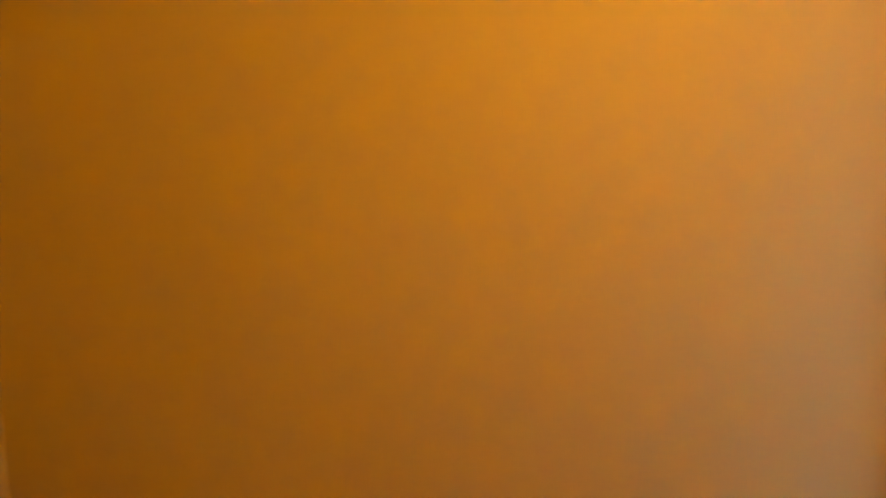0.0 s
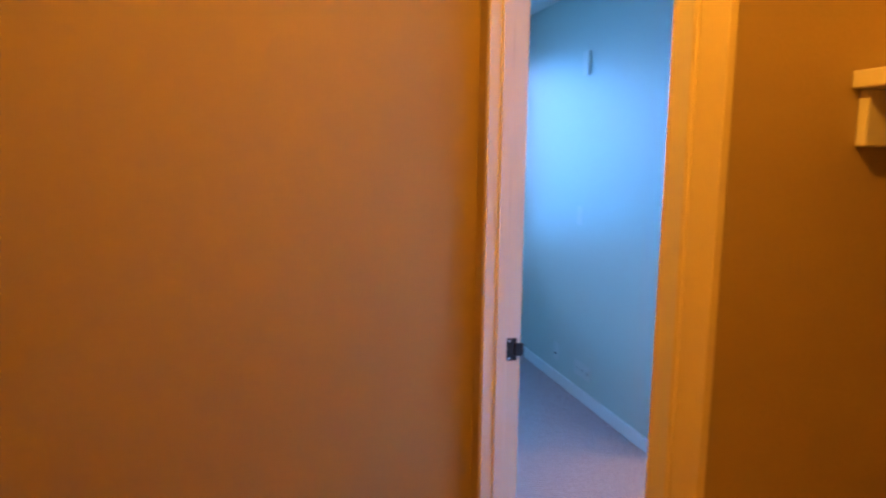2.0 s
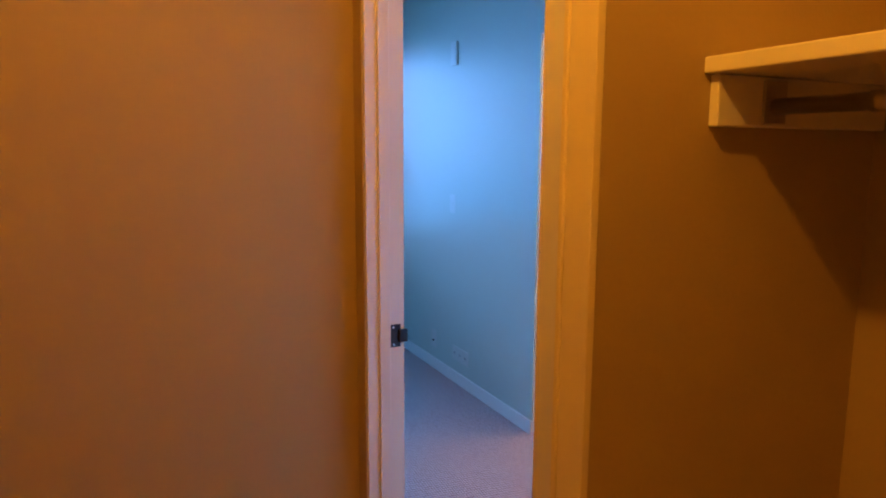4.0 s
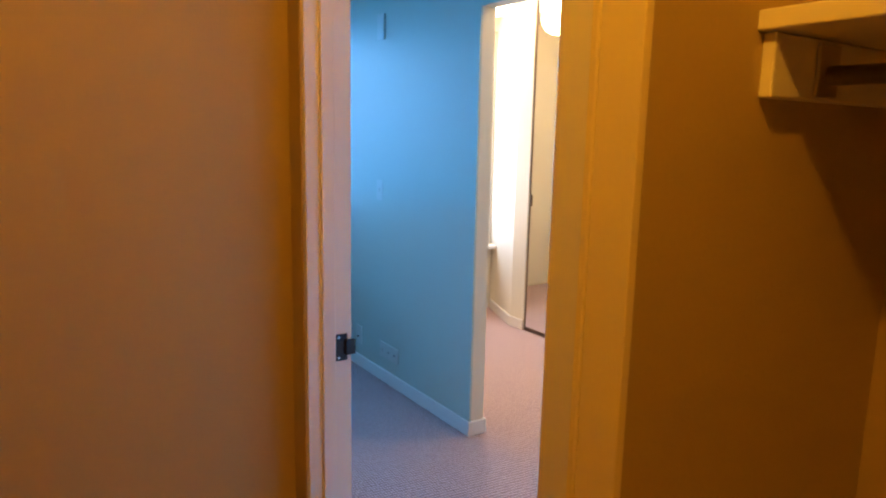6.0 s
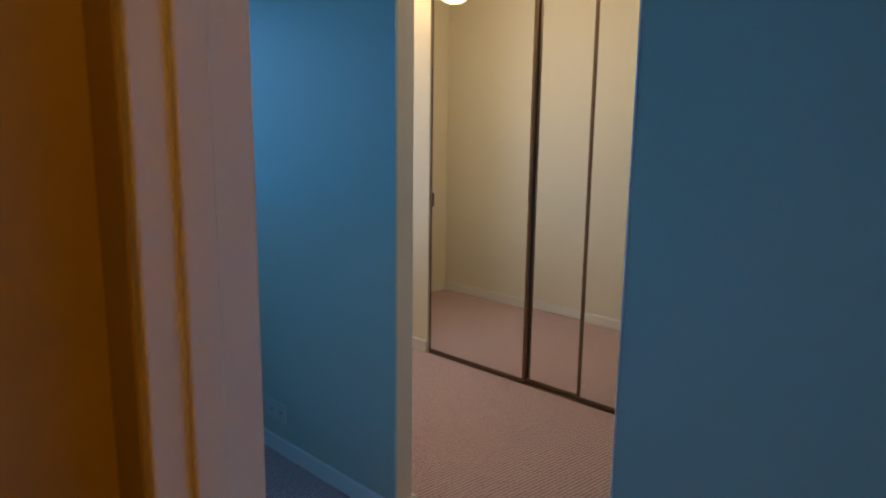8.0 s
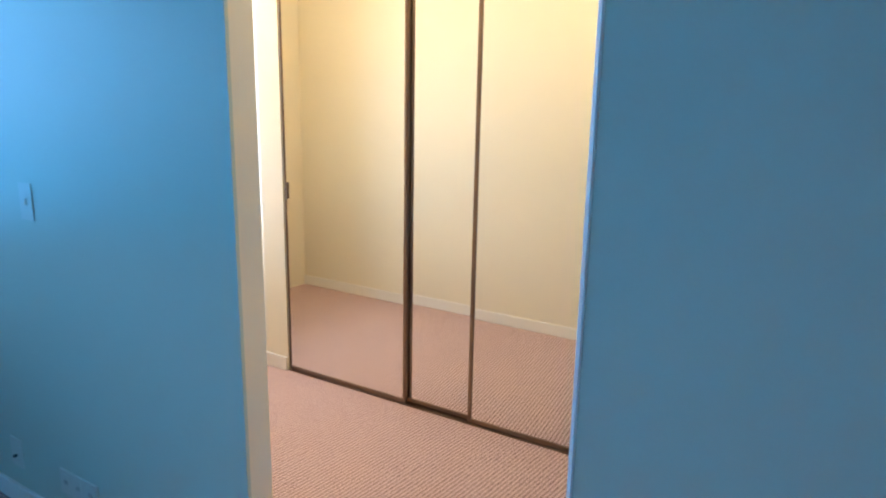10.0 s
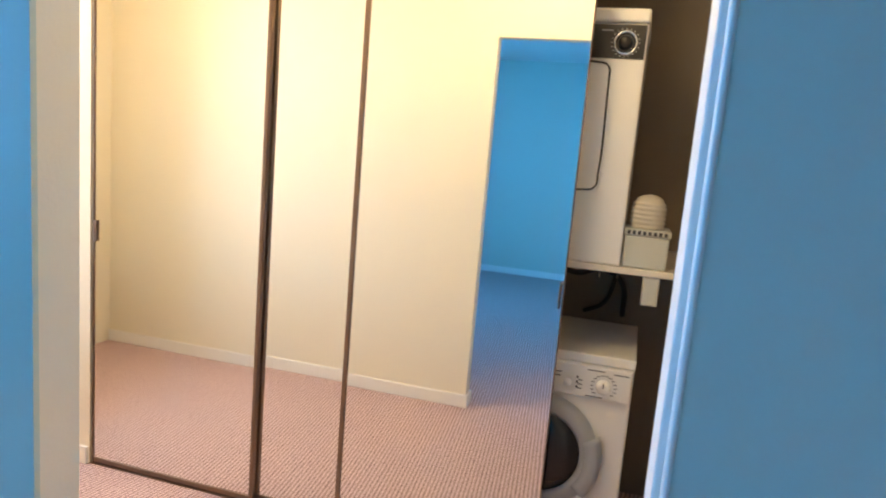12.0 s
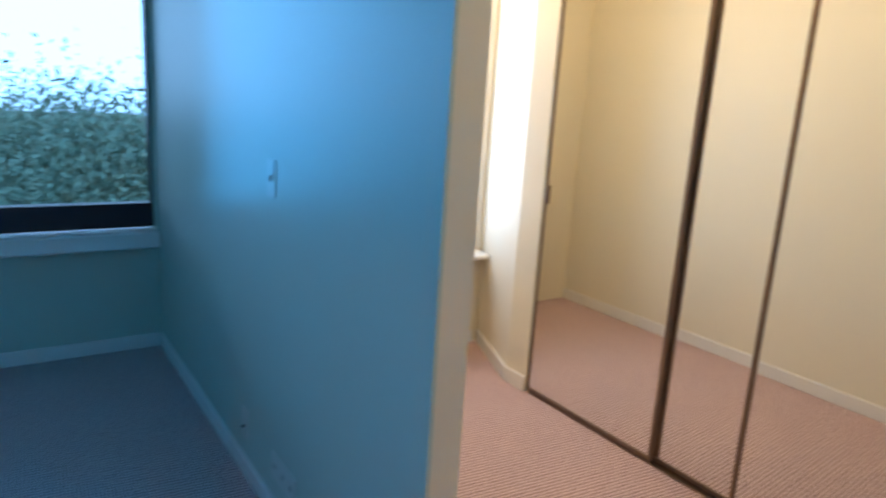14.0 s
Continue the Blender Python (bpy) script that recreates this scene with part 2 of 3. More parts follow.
# skirting
def skirting(name, boxes):
    bm = bmesh.new()
    for x0, x1, y0, y1 in boxes:
        b2 = soft_box(x0, x1, y0, y1, 0, BASE, 0.004)
        me = bpy.data.meshes.new("tmp")
        b2.to_mesh(me), b2.free()
        bm.from_mesh(me)
        bpy.data.meshes.remove(me)
    return structure(name, bm, M_TRIM, "white painted skirting board", "baseboard")


T = 0.013
skirting("baseboard_partition", [(-2.64, T, -T, 0), (0, T, 0, 0.083), (-2.44, T, 0.083, 0.083 + T)])
skirting("baseboard_nook", [(RX + 0.008, 1.70, -T, 0), (0.99 - T, 0.99, 0.09, 0.83)])
skirting("baseboard_bedroom", [(-2.65, -2.65 + T, -4.25, -T), (-2.63, 0.90, -4.25, -4.25 + T), (0.92 - T, 0.92, -4.2, -1.20)])
skirting("baseboard_closet", [(1.02, 1.02 + T, -3.6, -1.287), (1.957, 1.957 + T, -1.05, -0.517), (1.975, 3.4, -0.517 - T, -0.517)])
structure("baseboard_bay", prism([(-1.29, 1.435), (-1.29, 1.435 - T), (-1.448, 1.435 - T), (-1.965, 1.625), (-1.965, 1.64), (-1.44, 1.435)], 0, BASE), M_TRIM,
          "white skirting round the bay", "baseboard")
skirting("baseboard_bay_window", [(DX, DX + T, 0.905, 1.61)])
structure("trim_doorway_jamb", soft_box(RX - 0.012, RX - 0.0005, 0.014, 0.125, 0, 2.029, 0.003), M_TRIM, "white painted jamb of the plain doorway", "trim")
structure("trim_doorway_edge", soft_box(RX - 0.003, RX + 0.006, -0.002, 0.0135, 0, 2.029, 0.004, 3), M_TRIM, "white rounded edge bead of the doorway", "trim")


# closet doorway lining: jambs with stops, head, casings
def closet_door_lining():
    d = thing("door_1", (1.45, -1.25, 0), "white painted closet door lining with a dark strike plate", "door frame", kind="structure")
    jamb = part("jamb", soft_box(1.1155, 1.135, -1.295, -1.186, 0, 2.03, 0.003), M_TRIM, d)
    part("stop", soft_box(1.135, 1.146, -1.262, -1.230, 0, 2.03, 0.003), M_TRIM, d)
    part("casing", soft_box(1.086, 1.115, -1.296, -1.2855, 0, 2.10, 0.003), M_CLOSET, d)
    part("jamb", soft_box(1.815, 1.845, -1.195, -1.075, 0, 2.03, 0.003), M_TRIM, d)
    part("casing", soft_box(1.815, 1.876, -1.211, -1.1955, 0, 2.10, 0.002), M_TRIM, d)
    part("bead", soft_box(1.8765, 1.8895, -1.2145, -1.1955, 0, 2.10, 0.003, 2), M_CASE, d, "rounded moulding bead on the casing")
    part("casing", soft_box(1.890, 1.959, -1.211, -1.1955, 0, CEIL - 0.002, 0.002), M_CASE, d)
    part("head", soft_box(1.1155, 1.845, -1.29, -1.08, 2.03, 2.05, 0.003), M_TRIM, d)
    part("strike_plate", soft_box(1.1345, 1.1375, -1.240, -1.198, 0.940, 1.004, 0.001), M_STEEL, jamb, "dark metal strike plate")
    part("strike_lip", soft_box(1.135, 1.146, -1.206, -1.180, 0.954, 0.990, 0.003), M_STEEL, jamb)
    part("latch_hole", soft_box(1.136, 1.1382, -1.226, -1.210, 0.959, 0.985, 0.0005), M_BLACK, jamb)
    for z in (0.9475, 0.9965):
        part("screw", rod((1.137, -1.220, z), (1.1388, -1.220, z), 0.0035, 10), M_CHROME, jamb)
    return d


closet_door_lining()


def closet_door():
    d = thing("door_2", (1.80, -1.07, 0), "white flush closet door standing open in the nook", "door", kind="structure")
    leaf = part("leaf", soft_box(1.785, 1.82, -1.065, -0.415, 0.012, 2.02, 0.002), M_DOOR, d)
    knob_pose = pose(1.785, -0.475, 0.97, 0, -90, 0)
    part("knob", lathe([(0, 0), (0.031, 0), (0.031, 0.004), (0.012, 0.010), (0.011, 0.028), (0.022, 0.036), (0.027, 0.048), (0.025, 0.060), (0.015, 0.066), (0, 0.067)], knob_pose), M_CHROME, leaf, "polished chrome door knob", True)
    for z in (0.2, 1.0, 1.8):
        part("hinge", rod((1.778, -1.066, z), (1.778, -1.066, z + 0.09), 0.006, 10), M_STEEL, leaf)
    d.rotation_euler = (0, 0, radians(8))
    return d


closet_door()


# ---- hanging alcove ----
def hanging_shelf():
    s = thing("closet_shelf", (2.6, -0.7, 1.62), "white painted wooden closet shelf on wall cleats", "shelf")
    part("board", soft_box(1.9575, 3.398, -0.988, -0.518, 1.607, 1.634, 0.003), M_SHELF, s)
    part("cleat", soft_box(1.9575, 1.977, -0.972, -0.518, 1.520, 1.606, 0.003), M_SHELF, s)
    part("cleat", soft_box(3.379, 3.399, -0.972, -0.518, 1.520, 1.606, 0.003), M_SHELF, s)
    return s


hanging_shelf()


def hanging_rod():
    s = thing("closet_rod", (2.6, -0.8, 1.59), "worn metal clothes rod under the shelf", "clothes rod")
    part("rod", rod((1.980, -0.84, 1.556), (3.375, -0.84, 1.556), 0.014, 20), M_ROD, s, "", True)
    for x0 in (1.977, 3.373):
        part("socket", soft_box(x0, x0 + 0.006, -0.868, -0.812, 1.526, 1.600, 0.002), M_ROD, s)
    part("joint", rod((2.15, -0.84, 1.556), (2.19, -0.84, 1.556), 0.0165, 20), M_ROD, s, "", True)
    return s


hanging_rod()


# ---- ceiling lamps ----
def ceiling_lamp(x, y, label, globe_glass):
    l = thing("ceiling_lamp", (x, y, CEIL), label, "ceiling lamp", "round ceiling lamps")
    part("base", lathe([(0, 0), (0.11, 0), (0.11, -0.02), (0.10, -0.025), (0, -0.025)], pose(x, y, CEIL)), M_PLATE, l, "", True)
    g = part("globe", lathe([(0.10, -0.025), (0.125, -0.05), (0.13, -0.09), (0.11, -0.15), (0.07, -0.19), (0, -0.205)], pose(x, y, CEIL)), globe_glass, l, "glowing frosted glass globe", True)
    g.visible_shadow = False
    return l


ceiling_lamp(2.32, -1.75, "lit amber globe lamp on the closet ceiling", M_AMBER)
ceiling_lamp(-1.38, 1.15, "lit warm globe lamp on the ceiling by the window", M_GLOBE)
# added fixture round the fill light, always out of view
ceiling_lamp(0.30, 0.72, "added unseen globe lamp inside the doorway that brightens the laundry", M_GLOBE)


# ---- wall plates on the partition ----
def plate(name, x0, x1, z0, z1, depth, label, category):
    p = thing(name, ((x0 + x1) / 2, 0, z0), label, category)
    part("plate", soft_box(x0, x1, -depth, -0.0005, z0, z1, min(0.004, depth / 3)), M_PLATE, p)
    return p


p = plate("outlet", -0.918, -0.704, 0.149, 0.239, 0.006, "white triple wall outlet low on the wall", "outlet")
for cx in (-0.882, -0.811, -0.740):
    part("socket", soft_box(cx - 0.017, cx + 0.017, -0.0072, -0.005, 0.163, 0.225, 0.001), M_PLATE, p)
    for dx in (-0.007, 0.007):
        part("slot", soft_box(cx + dx - 0.0015, cx + dx + 0.0015, -0.0080, -0.0065, 0.187, 0.203, 0.0004), M_INK, p)
p = plate("cable_outlet", -1.237, -1.162, 0.150, 0.262, 0.005, "white cable outlet plate with a dark jack", "outlet")
part("jack", rod((-1.1995, -0.004, 0.195), (-1.1995, -0.016, 0.195), 0.006, 12), M_STEEL, p)
p = plate("light_switch", -0.972, -0.900, 1.082, 1.198, 0.003, "white light switch plate on pale wall", "light switch")
part("toggle", soft_box(-0.940, -0.932, -0.008, -0.002, 1.130, 1.150, 0.002), M_PLATE, p)
p = plate("chime_box", -0.962, -0.880, 1.975, 2.115, 0.010, "slim white chime box high on the wall", "chime")
part("grille", soft_box(-0.948, -0.894, -0.0115, -0.009, 1.990, 2.100, 0.001), M_PLATE, p)


# ---- bedroom window ----
def bedroom_window():
    w = thing("window_1", (-2.7, -1.25, WZ0), "wide dark-framed bedroom window over a pale sill", "window", kind="structure")
    for y0, y1, z0, z1 in ((WB0, WB1, WZ0, WZ0 + 0.125), (WB0, WB1, WZ1 - 0.07, WZ1), (WB0, WB0 + 0.07, WZ0 + 0.125, WZ1 - 0.07), (WB1 - 0.012, WB1, WZ0 + 0.125, WZ1 - 0.07), (-1.29, -1.23, WZ0 + 0.125, WZ1 - 0.07)):
        part("window_frame", soft_box(-2.725, -2.655, y0, y1, z0, z1, 0.004), M_FRAME, w)
    for y0, y1 in ((WB0 + 0.07, -1.29), (-1.23, WB1 - 0.012)):
        g = part("pane", box(bmesh.new(), -2.693, -2.688, y0, y1, WZ0 + 0.125, WZ1 - 0.07), M_GLASS, w)
        g.visible_shadow = False
    part("window_sill", soft_box(-2.74, -2.575, WB0, -0.003, WZ0 - 0.10, WZ0 - 0.012, 0.012, 3), M_TRIM, w, "glossy white rounded sill")
    return w


bedroom_window()


def dressing_window():
    w = thing("window_2", (-2.1, 1.25, 0.55), "narrow dark-framed dressing room window", "window", kind="structure")
    for y0, y1, z0, z1 in ((0.90, 1.60, 0.60, 0.66), (0.90, 1.60, 2.24, 2.30), (0.90, 0.95, 0.66, 2.24), (1.555, 1.60, 0.66, 2.24)):
        part("window_frame", soft_box(-2.13, -2.07, y0, y1, z0, z1, 0.004), M_FRAME, w)
    part("jamb", soft_box(-2.14, -2.02, 1.60, 1.66, 0.55, 2.30, 0.003), M_TRIM, w)
    g = part("pane", box(bmesh.new(), -2.103, -2.098, 0.95, 1.555, 0.66, 2.24), M_GLASS, w)
    g.visible_shadow = False
    part("window_sill", soft_box(-2.14, -1.86, 0.902, 1.625, 0.531, 0.556, 0.006), M_TRIM, w, "white painted deep sill")
    return w


dressing_window()


# ---- mirrored sliding doors ----
MZ = 2.44


def mirror_door(x0, x1, y, label, pull_x=None, left=0.010, right=0.016):
    d = thing("mirror_door", ((x0 + x1) / 2, y, 0), label, "mirror door", "sliding mirrored closet doors")
    part("mirror", box(bmesh.new(), x0 + 0.004, x1 - 0.004, y, y + 0.005, 0.03, MZ - 0.02), M_MIRROR, d, "clear mirror glass")
    for a, b in ((x0, x0 + left), (x1 - right, x1)):
        part("stile", soft_box(a, b, y - 0.006, y + 0.016, 0.012, MZ, 0.002), M_BRONZE, d)
    part("rail", soft_box(x0 + 0.01, x1 - 0.016, y - 0.005, y + 0.016, 0.012, 0.032, 0.002), M_BRONZE, d)
    part("rail", soft_box(x0 + 0.01, x1 - 0.016, y - 0.005, y + 0.016, MZ - 0.022, MZ, 0.002), M_BRONZE, d)
    if pull_x is not None:
        part("pull", soft_box(pull_x - 0.004, pull_x + 0.004, y - 0.010, y - 0.002, 0.955, 1.040, 0.0015), M_BRONZE, d, "recessed dark finger pull")
    return d


mirror_door(-1.272, -0.504, 1.440, "tall mirrored sliding door with bronze edges beside the window", -1.258, 0.004)
mirror_door(-0.900, -0.140, 1.464, "mirrored sliding door partly behind its neighbour")
mirror_door(-0.156, 0.604, 1.444, "mirrored sliding door pushed aside from the laundry", 0.592, 0.018, 0.004)
t = thing("door_track", (0, 1.46, 0), "dark bronze sliding door track on the carpet", "track", kind="structure")
part("base_strip", soft_box(-1.275, 1.35, 1.436, 1.50, 0.0, 0.006, 0.001), M_BRONZE, t)
part("head_track", soft_box(-1.275, 1.35, 1.432, 1.50, MZ + 0.002, CEIL - 0.002, 0.002), M_BRONZE, t)


# ---- laundry ----
LAUNDRY_X = 0.032


def washing_machine():
    x0, x1, y0, y1, z1 = 0.228, 0.826, 1.60, 2.12, 0.775
    w = thing("washing_machine", ((x0 + x1) / 2, 1.86, 0), "white front-loading washing machine with a dark round door", "washing machine")
    part("body", soft_box(x0, x1, y0, y1, 0.03, z1 - 0.035, 0.008), M_ENAMEL, w)
    part("top", soft_box(x0 - 0.002, x1 + 0.002, y0 - 0.004, y1, z1 - 0.035, z1, 0.006), M_ENAMEL, w)
    panel = part("control_panel", soft_box(x0 + 0.004, x1 - 0.004, y0 - 0.012, y0, z1 - 0.155, z1 - 0.040, 0.004), M_ENAMEL, w)
    front = pose(0.729, y0 - 0.012, 0.668, 90, 0, 0)
    part("dial", lathe([(0, 0.022), (0.017, 0.022), (0.022, 0.018), (0.026, 0.0)], front), M_ENAMEL, panel, "white programme dial", True)
    part("pointer", soft_box(0.727, 0.731, y0 - 0.036, y0 - 0.033, 0.670, 0.688, 0.0005), M_INK, panel)
    part("dial", lathe([(0, 0.012), (0.010, 0.012), (0.014, 0.0)], pose(0.605, y0 - 0.012, 0.665, 90, 0, 0)), M_ENAMEL, panel, "small temperature dial", True)
    for i in range(14):
        a = math.radians(-130 + i * 20)
        cx, cz = 0.729 + 0.040 * math.sin(a), 0.668 + 0.040 * math.cos(a)
        part("print_bar", box(bmesh.new(), cx - 0.006, cx + 0.006, y0 - 0.0132, y0 - 0.0122, cz - 0.0012, cz + 0.0012), M_INK, panel)
    for cx, cz, n in ((0.70, 0.722, 0.030), (0.785, 0.718, 0.026), (0.70, 0.620 + 0.008, 0.03), (0.648, 0.680, 0.008), (0.648, 0.665, 0.008), (0.648, 0.650, 0.008), (0.57, 0.70, 0.012), (0.57, 0.685, 0.01)):
        part("print_bar", box(bmesh.new(), cx - n, cx + n, y0 - 0.0132, y0 - 0.0122, cz - 0.0015, cz + 0.0015), M_INK, panel)
    for cz in (0.690, 0.672, 0.655):
        part("button", rod((0.668 - 0.03, y0 - 0.012, cz), (0.668 - 0.03, y0 - 0.016, cz), 0.004, 10), M_INK, panel)
    c = pose(0.527, y0, 0.400, 90, 0, 0)
    ring = part("porthole_ring", lathe([(0.212, 0.0), (0.214, 0.018), (0.200, 0.034), (0.165, 0.038), (0.150, 0.030), (0.148, 0.01)], c, 48), M_GREY, w, "silver grey porthole ring", True)
    part("porthole_glass", lathe([(0.150, 0.028), (0.13, 0.040), (0.08, 0.046), (0, 0.048)], c, 40), M_DGLASS, ring, "dark bulging door glass", True)
    grip = bmesh.new()
    rows = []
    for i in range(13):
        a = radians(-38 + i * 5)
        rows.append([grip.verts.new((0.527 + r * math.cos(a), y0 - d, 0.400 + r * math.sin(a))) for r, d in ((0.168, 0.030), (0.172, 0.050), (0.205, 0.052), (0.226, 0.040), (0.228, 0.004))])
    for p0, p1 in zip(rows[:-1], rows[1:]):
        for j in range(4):
            grip.faces.new((p0[j], p0[j + 1], p1[j + 1], p1[j]))
    grip.faces.new(rows[0]), grip.faces.new(rows[-1][::-1])
    part("latch_handle", grip, M_GREY, ring, "grey grip segment of the door", True)
    for x in (x0 + 0.05, x1 - 0.05):
        for y in (y0 + 0.05, y1 - 0.05):
            part("foot", rod((x, y, 0), (x, y, 0.03), 0.02, 12), M_RUBBER, w)
    return w


washing_machine().location.x += LAUNDRY_X


def laundry_shelf():
    s = thing("laundry_shelf", (0.6, 1.9, 1.08), "white laundry shelf over the washer", "shelf")
    part("board", soft_box(0.0, 1.348, 1.585, 2.198, 1.072, 1.094, 0.003), M_SHELF, s)
    for x in (0.70, 0.76):
        part("hook", rod((x, 1.63, 1.072), (x, 1.63, 1.045), 0.004, 8), M_CHROME, s)
    part("bracket", soft_box(0.845, 0.90, 1.59, 1.66, 0.972, 1.072, 0.006), M_PLATE, s, "white bracket under the shelf edge")
    part("bracket", soft_box(0.02, 0.05, 1.62, 2.19, 0.96, 1.072, 0.003), M_PLATE, s)
    return s


laundry_shelf()


def dryer():
    x0, x1, y0, y1, z0, z1 = 0.232, 0.732, 1.60, 2.05, 1.0945, 1.935
    d = thing("tumble_dryer", ((x0 + x1) / 2, 1.82, z0), "compact white tumble dryer on the laundry shelf", "tumble dryer")
    part("body", soft_box(x0, x1, y0, y1, z0, z1 - 0.045, 0.007), M_ENAMEL, d)
    part("top", soft_box(x0 - 0.003, x1 + 0.003, y0 - 0.012, y1, z1 - 0.045, z1, 0.010, 3), M_ENAMEL, d)
    panel = part("control_panel", soft_box(x0 + 0.004, x1 - 0.006, y0 - 0.006, y0 + 0.002, 1.776, 1.884, 0.002), M_BLACK, d, "black control panel")
    c = pose(0.664, y0 - 0.006, 1.826, 90, 0, 0)
    part("dial", lathe([(0, 0.024), (0.016, 0.024), (0.020, 0.018), (0.024, 0.002), (0.024, 0)], c), M_BLACK, panel, "black timer dial", True)
    part("dial_ring", lathe([(0.030, 0.001), (0.032, 0.004), (0.038, 0.004), (0.040, 0.001)], c, 40), M_CHROME, panel, "bright ring round the dial", True)
    for i in range(20):
        a = 2 * math.pi * i / 20
        cx, cz = 0.664 + 0.044 * math.cos(a), 1.826 + 0.044 * math.sin(a)
        part("print_bar", box(bmesh.new(), cx - 0.0022, cx + 0.0022, y0 - 0.0075, y0 - 0.0065, cz - 0.0012, cz + 0.0012), M_PLATE, panel)
    part("print_bar", box(bmesh.new(), 0.585, 0.622, y0 - 0.0075, y0 - 0.0065, 1.862, 1.866), M_GREY, panel)
    door = part("door", soft_box(0.245, 0.628, y0 - 0.010, y0, 1.342, 1.760, 0.004), M_ENAMEL, d)
    r = 0.03
    loop = [(0.625, 1.70), (0.625, 1.40), (0.617, 1.352), (0.58, 1.342), (0.30, 1.342), (0.25, 1.36), (0.245, 1.42), (0.245, 1.70), (0.255, 1.75), (0.30, 1.762), (0.58, 1.762), (0.617, 1.752), (0.625, 1.70)]
    part("gasket", tube([(x, y0 - 0.009, z) for x, z in loop], 0.0035), M_RUBBER, door, "dark seal round the door", True)
    return d


dryer().location.x += LAUNDRY_X


def lint_box():
    b = thing("lint_box", (0.81, 1.68, 1.0945), "white plastic lint box with a slotted rim", "box")
    part("tub", soft_box(0.738, 0.882, 1.602, 1.76, 1.0945, 1.205, 0.006), M_PLATE, b)
    part("lid", soft_box(0.734, 0.886, 1.598, 1.764, 1.205, 1.226, 0.005), M_PLATE, b)
    for i in range(8):
        x = 0.744 + i * 0.017
        part("slot", soft_box(x, x + 0.010, 1.5972, 1.600, 1.209, 1.222, 0.0004), M_INK, b)
    return b


lint_box().location.x += LAUNDRY_X
h = thing("hose_dome", (0.805, 1.68, 1.226), "milky ribbed plastic dome standing on the box", "vent hose")
prof = []
for i in range(25):
    u = i / 24
    rr = 0.058 * (1 if u < 0.55 else math.sqrt(max(0, 1 - ((u - 0.55) / 0.45) ** 2)))
    prof.append((rr + 0.0025 * math.sin(i * 1.9) * (1 if u < 0.9 else 0), 0.002 + 0.115 * u))
part("dome", lathe(prof, pose(0.805, 1.68, 1.226)), M_FOIL, h, "", True)
h.location.x += LAUNDRY_X
hs = thing("hoses", (0.6, 2.0, 0.9), "black rubber washer hoses against the wall", "hose")
part("hose", tube([(0.45, 2.15, 1.02), (0.55, 2.05, 0.98), (0.66, 2.08, 1.0), (0.74, 2.13, 0.95), (0.76, 2.16, 0.80)], 0.012), M_RUBBER, hs, "", True)
part("hose", tube([(0.74, 2.17, 1.04), (0.72, 2.08, 1.03), (0.71, 2.06, 0.95), (0.68, 2.10, 0.86), (0.60, 2.16, 0.80)], 0.010), M_RUBBER, hs, "", True)
part("pipe", rod((0.10, 2.17, 0.80), (0.10, 2.17, 1.07), 0.012, 12), M_STEEL, hs)
hs.location.x += LAUNDRY_X

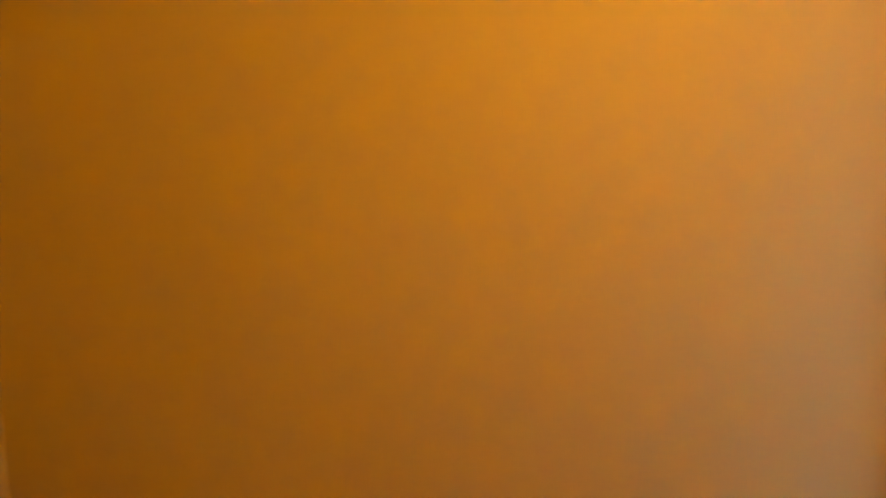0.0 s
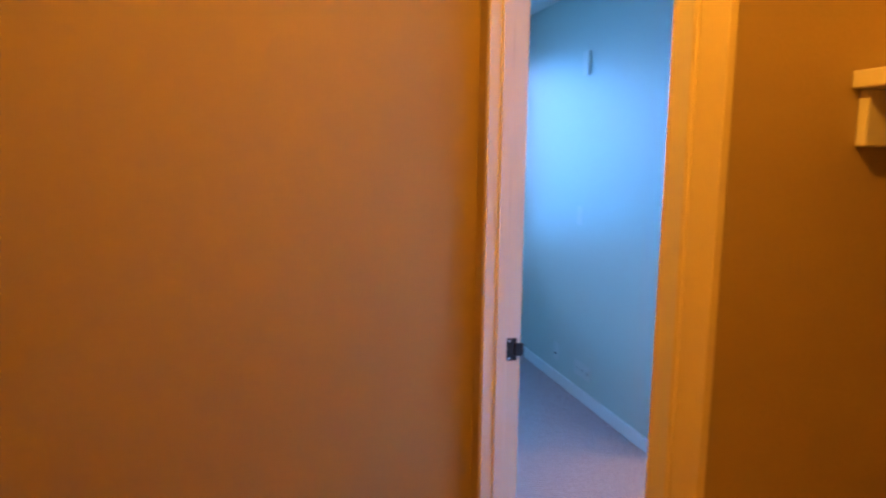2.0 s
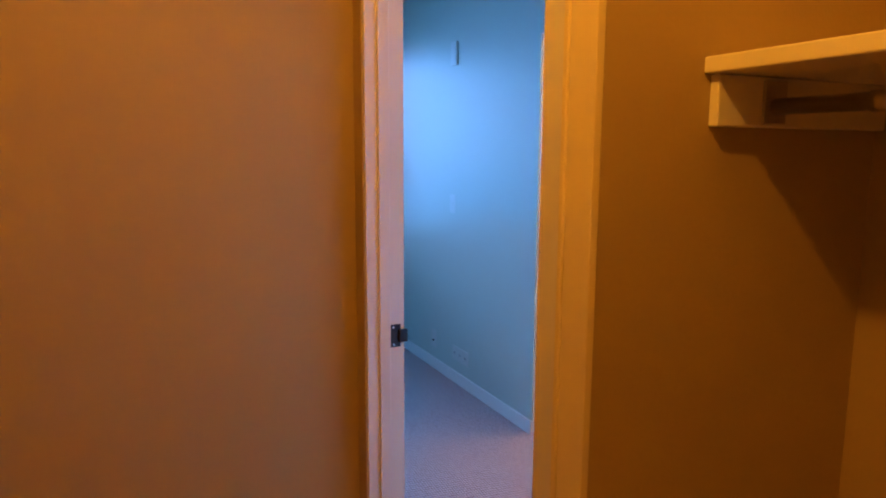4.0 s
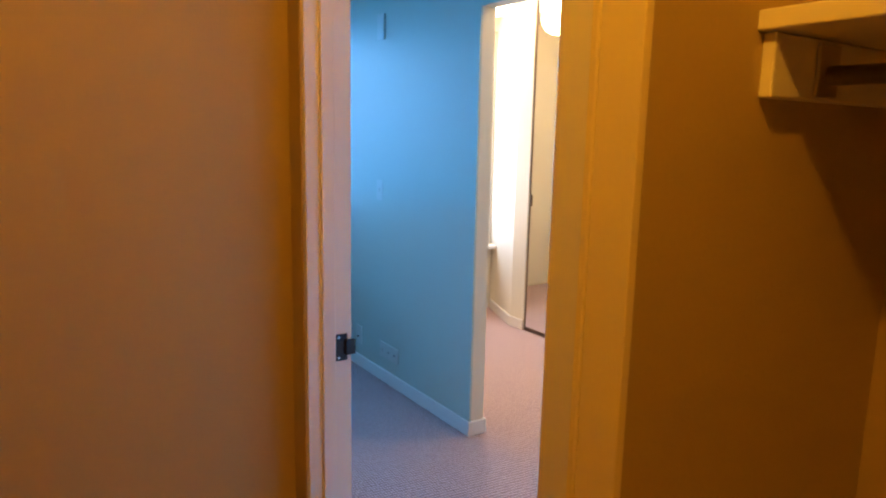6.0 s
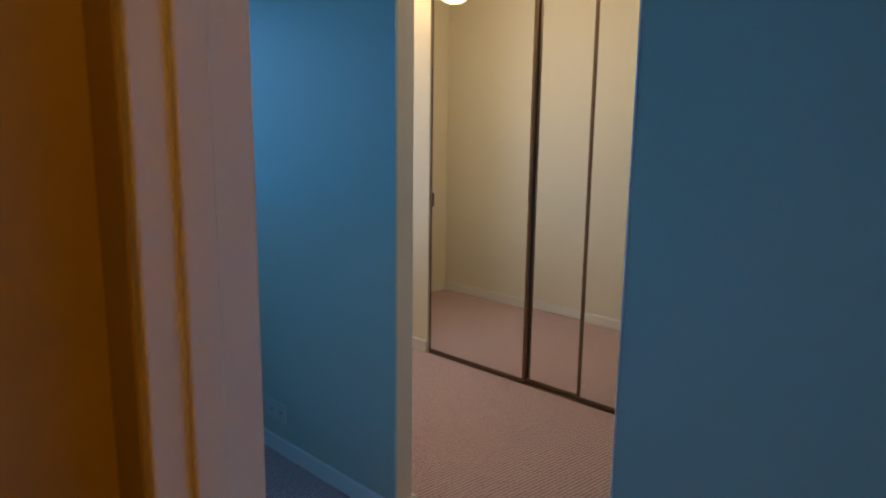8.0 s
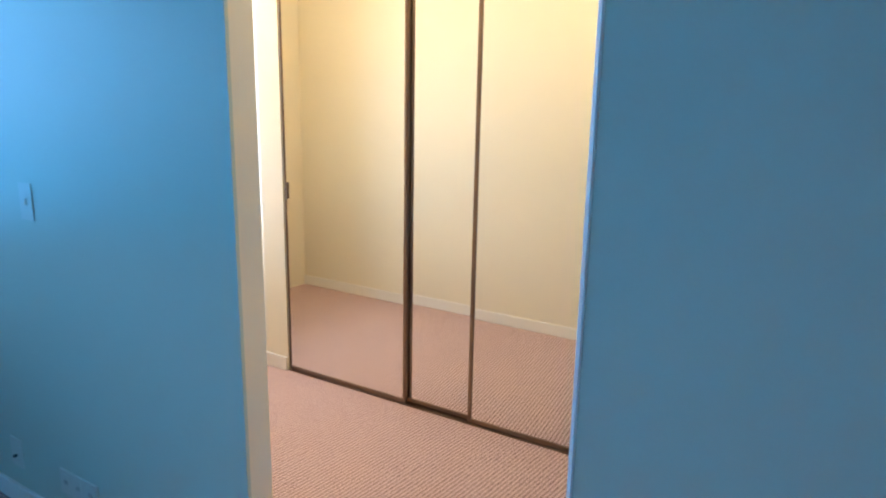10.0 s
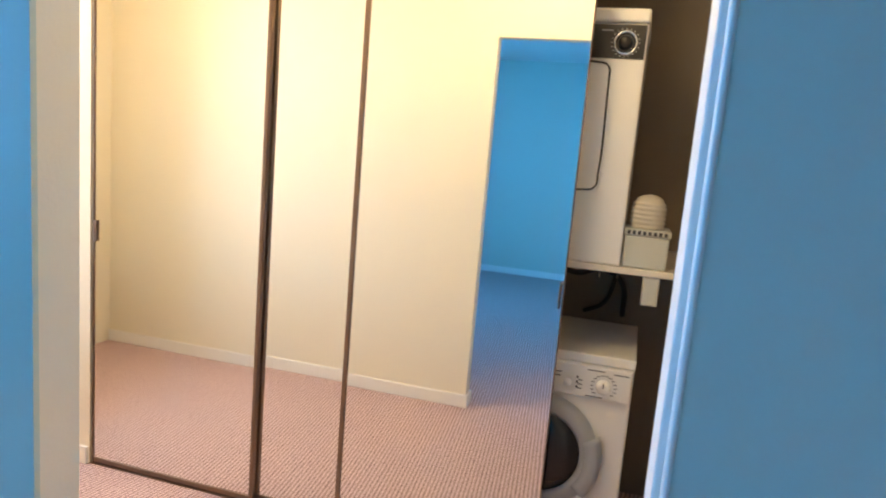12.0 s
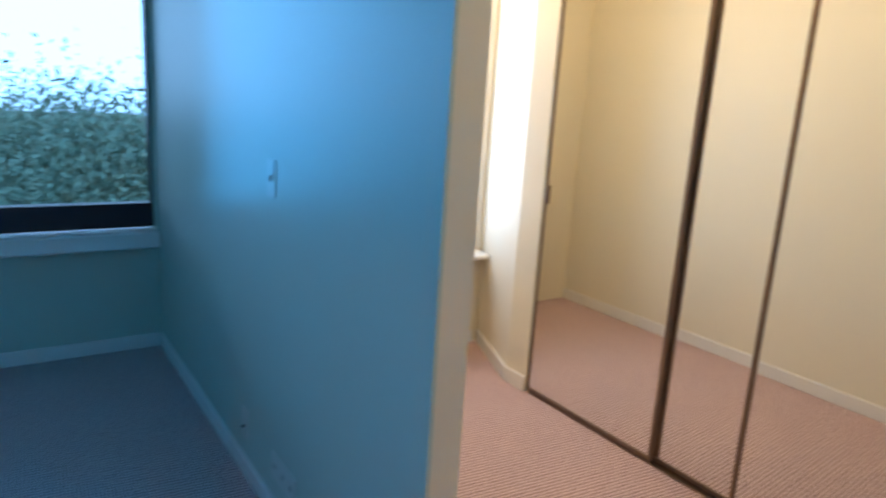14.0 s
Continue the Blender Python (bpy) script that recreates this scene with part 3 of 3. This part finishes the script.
# ---- outdoors ----
M_SKY = bpy.data.materials.new("bright_overcast_sky")
M_SKY.use_nodes = True
_s = M_SKY.node_tree.nodes["Principled BSDF"]
_s.inputs["Base Color"].default_value = (0, 0, 0, 1)
_s.inputs["Emission Color"].default_value, _s.inputs["Emission Strength"].default_value = (0.25, 0.56, 1.0, 1), 5.0
structure("backdrop", box(bmesh.new(), -90.5, -90, -160, 160, -3.0, 26), M_SKY, "plain bright white sky beyond the trees", "sky")
gb = bmesh.new()
for x0, x1 in ((-1500, -2.9),):
    box(gb, x0, x1, -1500, 1500, -3.2, -3.0)
structure("ground", gb, M_GROUND, "dim green ground under the windows", "ground")


def tree(x, y, h, spread, n, seed):
    rnd = random.Random(seed)
    tr = thing("tree", (x, y, -3.0), "leafy green tree outside the window", "tree", "garden trees")
    bm = bmesh.new()

    def limb(p, q, r0, r1):
        m = Matrix.Translation((p + q) / 2) @ (q - p).to_track_quat("Z", "Y").to_matrix().to_4x4()
        bmesh.ops.create_cone(bm, cap_ends=True, segments=8, radius1=r0, radius2=r1, depth=(q - p).length, matrix=m)

    top = Vector((x, y, -3 + h * 0.45))
    limb(Vector((x, y, -3)), top, 0.16, 0.10)
    tips = []
    for i in range(9):
        a = 2 * math.pi * i / 9 + rnd.random()
        q = top + Vector((math.cos(a) * spread * rnd.uniform(.4, .8), math.sin(a) * spread * rnd.uniform(.4, .8), h * rnd.uniform(.1, .45)))
        limb(top, q, 0.06, 0.015)
        tips.append(q)
    part("trunk", bm, M_BARK, tr)
    verts, faces = [], []
    for i in range(n):
        t0 = tips[rnd.randrange(len(tips))]
        c = t0 + Vector((rnd.gauss(0, spread * .28), rnd.gauss(0, spread * .28), rnd.gauss(0, h * .09)))
        e = Euler((rnd.uniform(0, 6), rnd.uniform(0, 6), rnd.uniform(0, 6))).to_matrix()
        s = rnd.uniform(.022, .055)
        k = len(verts)
        for v in ((-s, 0, 0), (0, -s * .45, 0.2 * s), (s, 0, 0), (0, s * .45, 0.2 * s)):
            verts.append(tuple(c + e @ Vector(v)))
        faces.append((k, k + 1, k + 2, k + 3))
    me = bpy.data.meshes.new("crown")
    me.from_pydata(verts, [], faces)
    me.materials.append(M_LEAF)
    ob = new("crown", me)
    ob.parent = tr
    ob.matrix_parent_inverse = Matrix.Translation(-tr.location)
    return tr


for i, (x, y, h, s) in enumerate(((-8.2, 3.6, 4.3, 1.9), (-8.8, 0.8, 4.1, 1.9), (-7.6, -1.8, 4.2, 1.8), (-10.5, 6.4, 4.6, 2.2), (-9.5, -4.6, 4.4, 2.0))):
    tree(x, y, h, s, 26000, 40 + i)
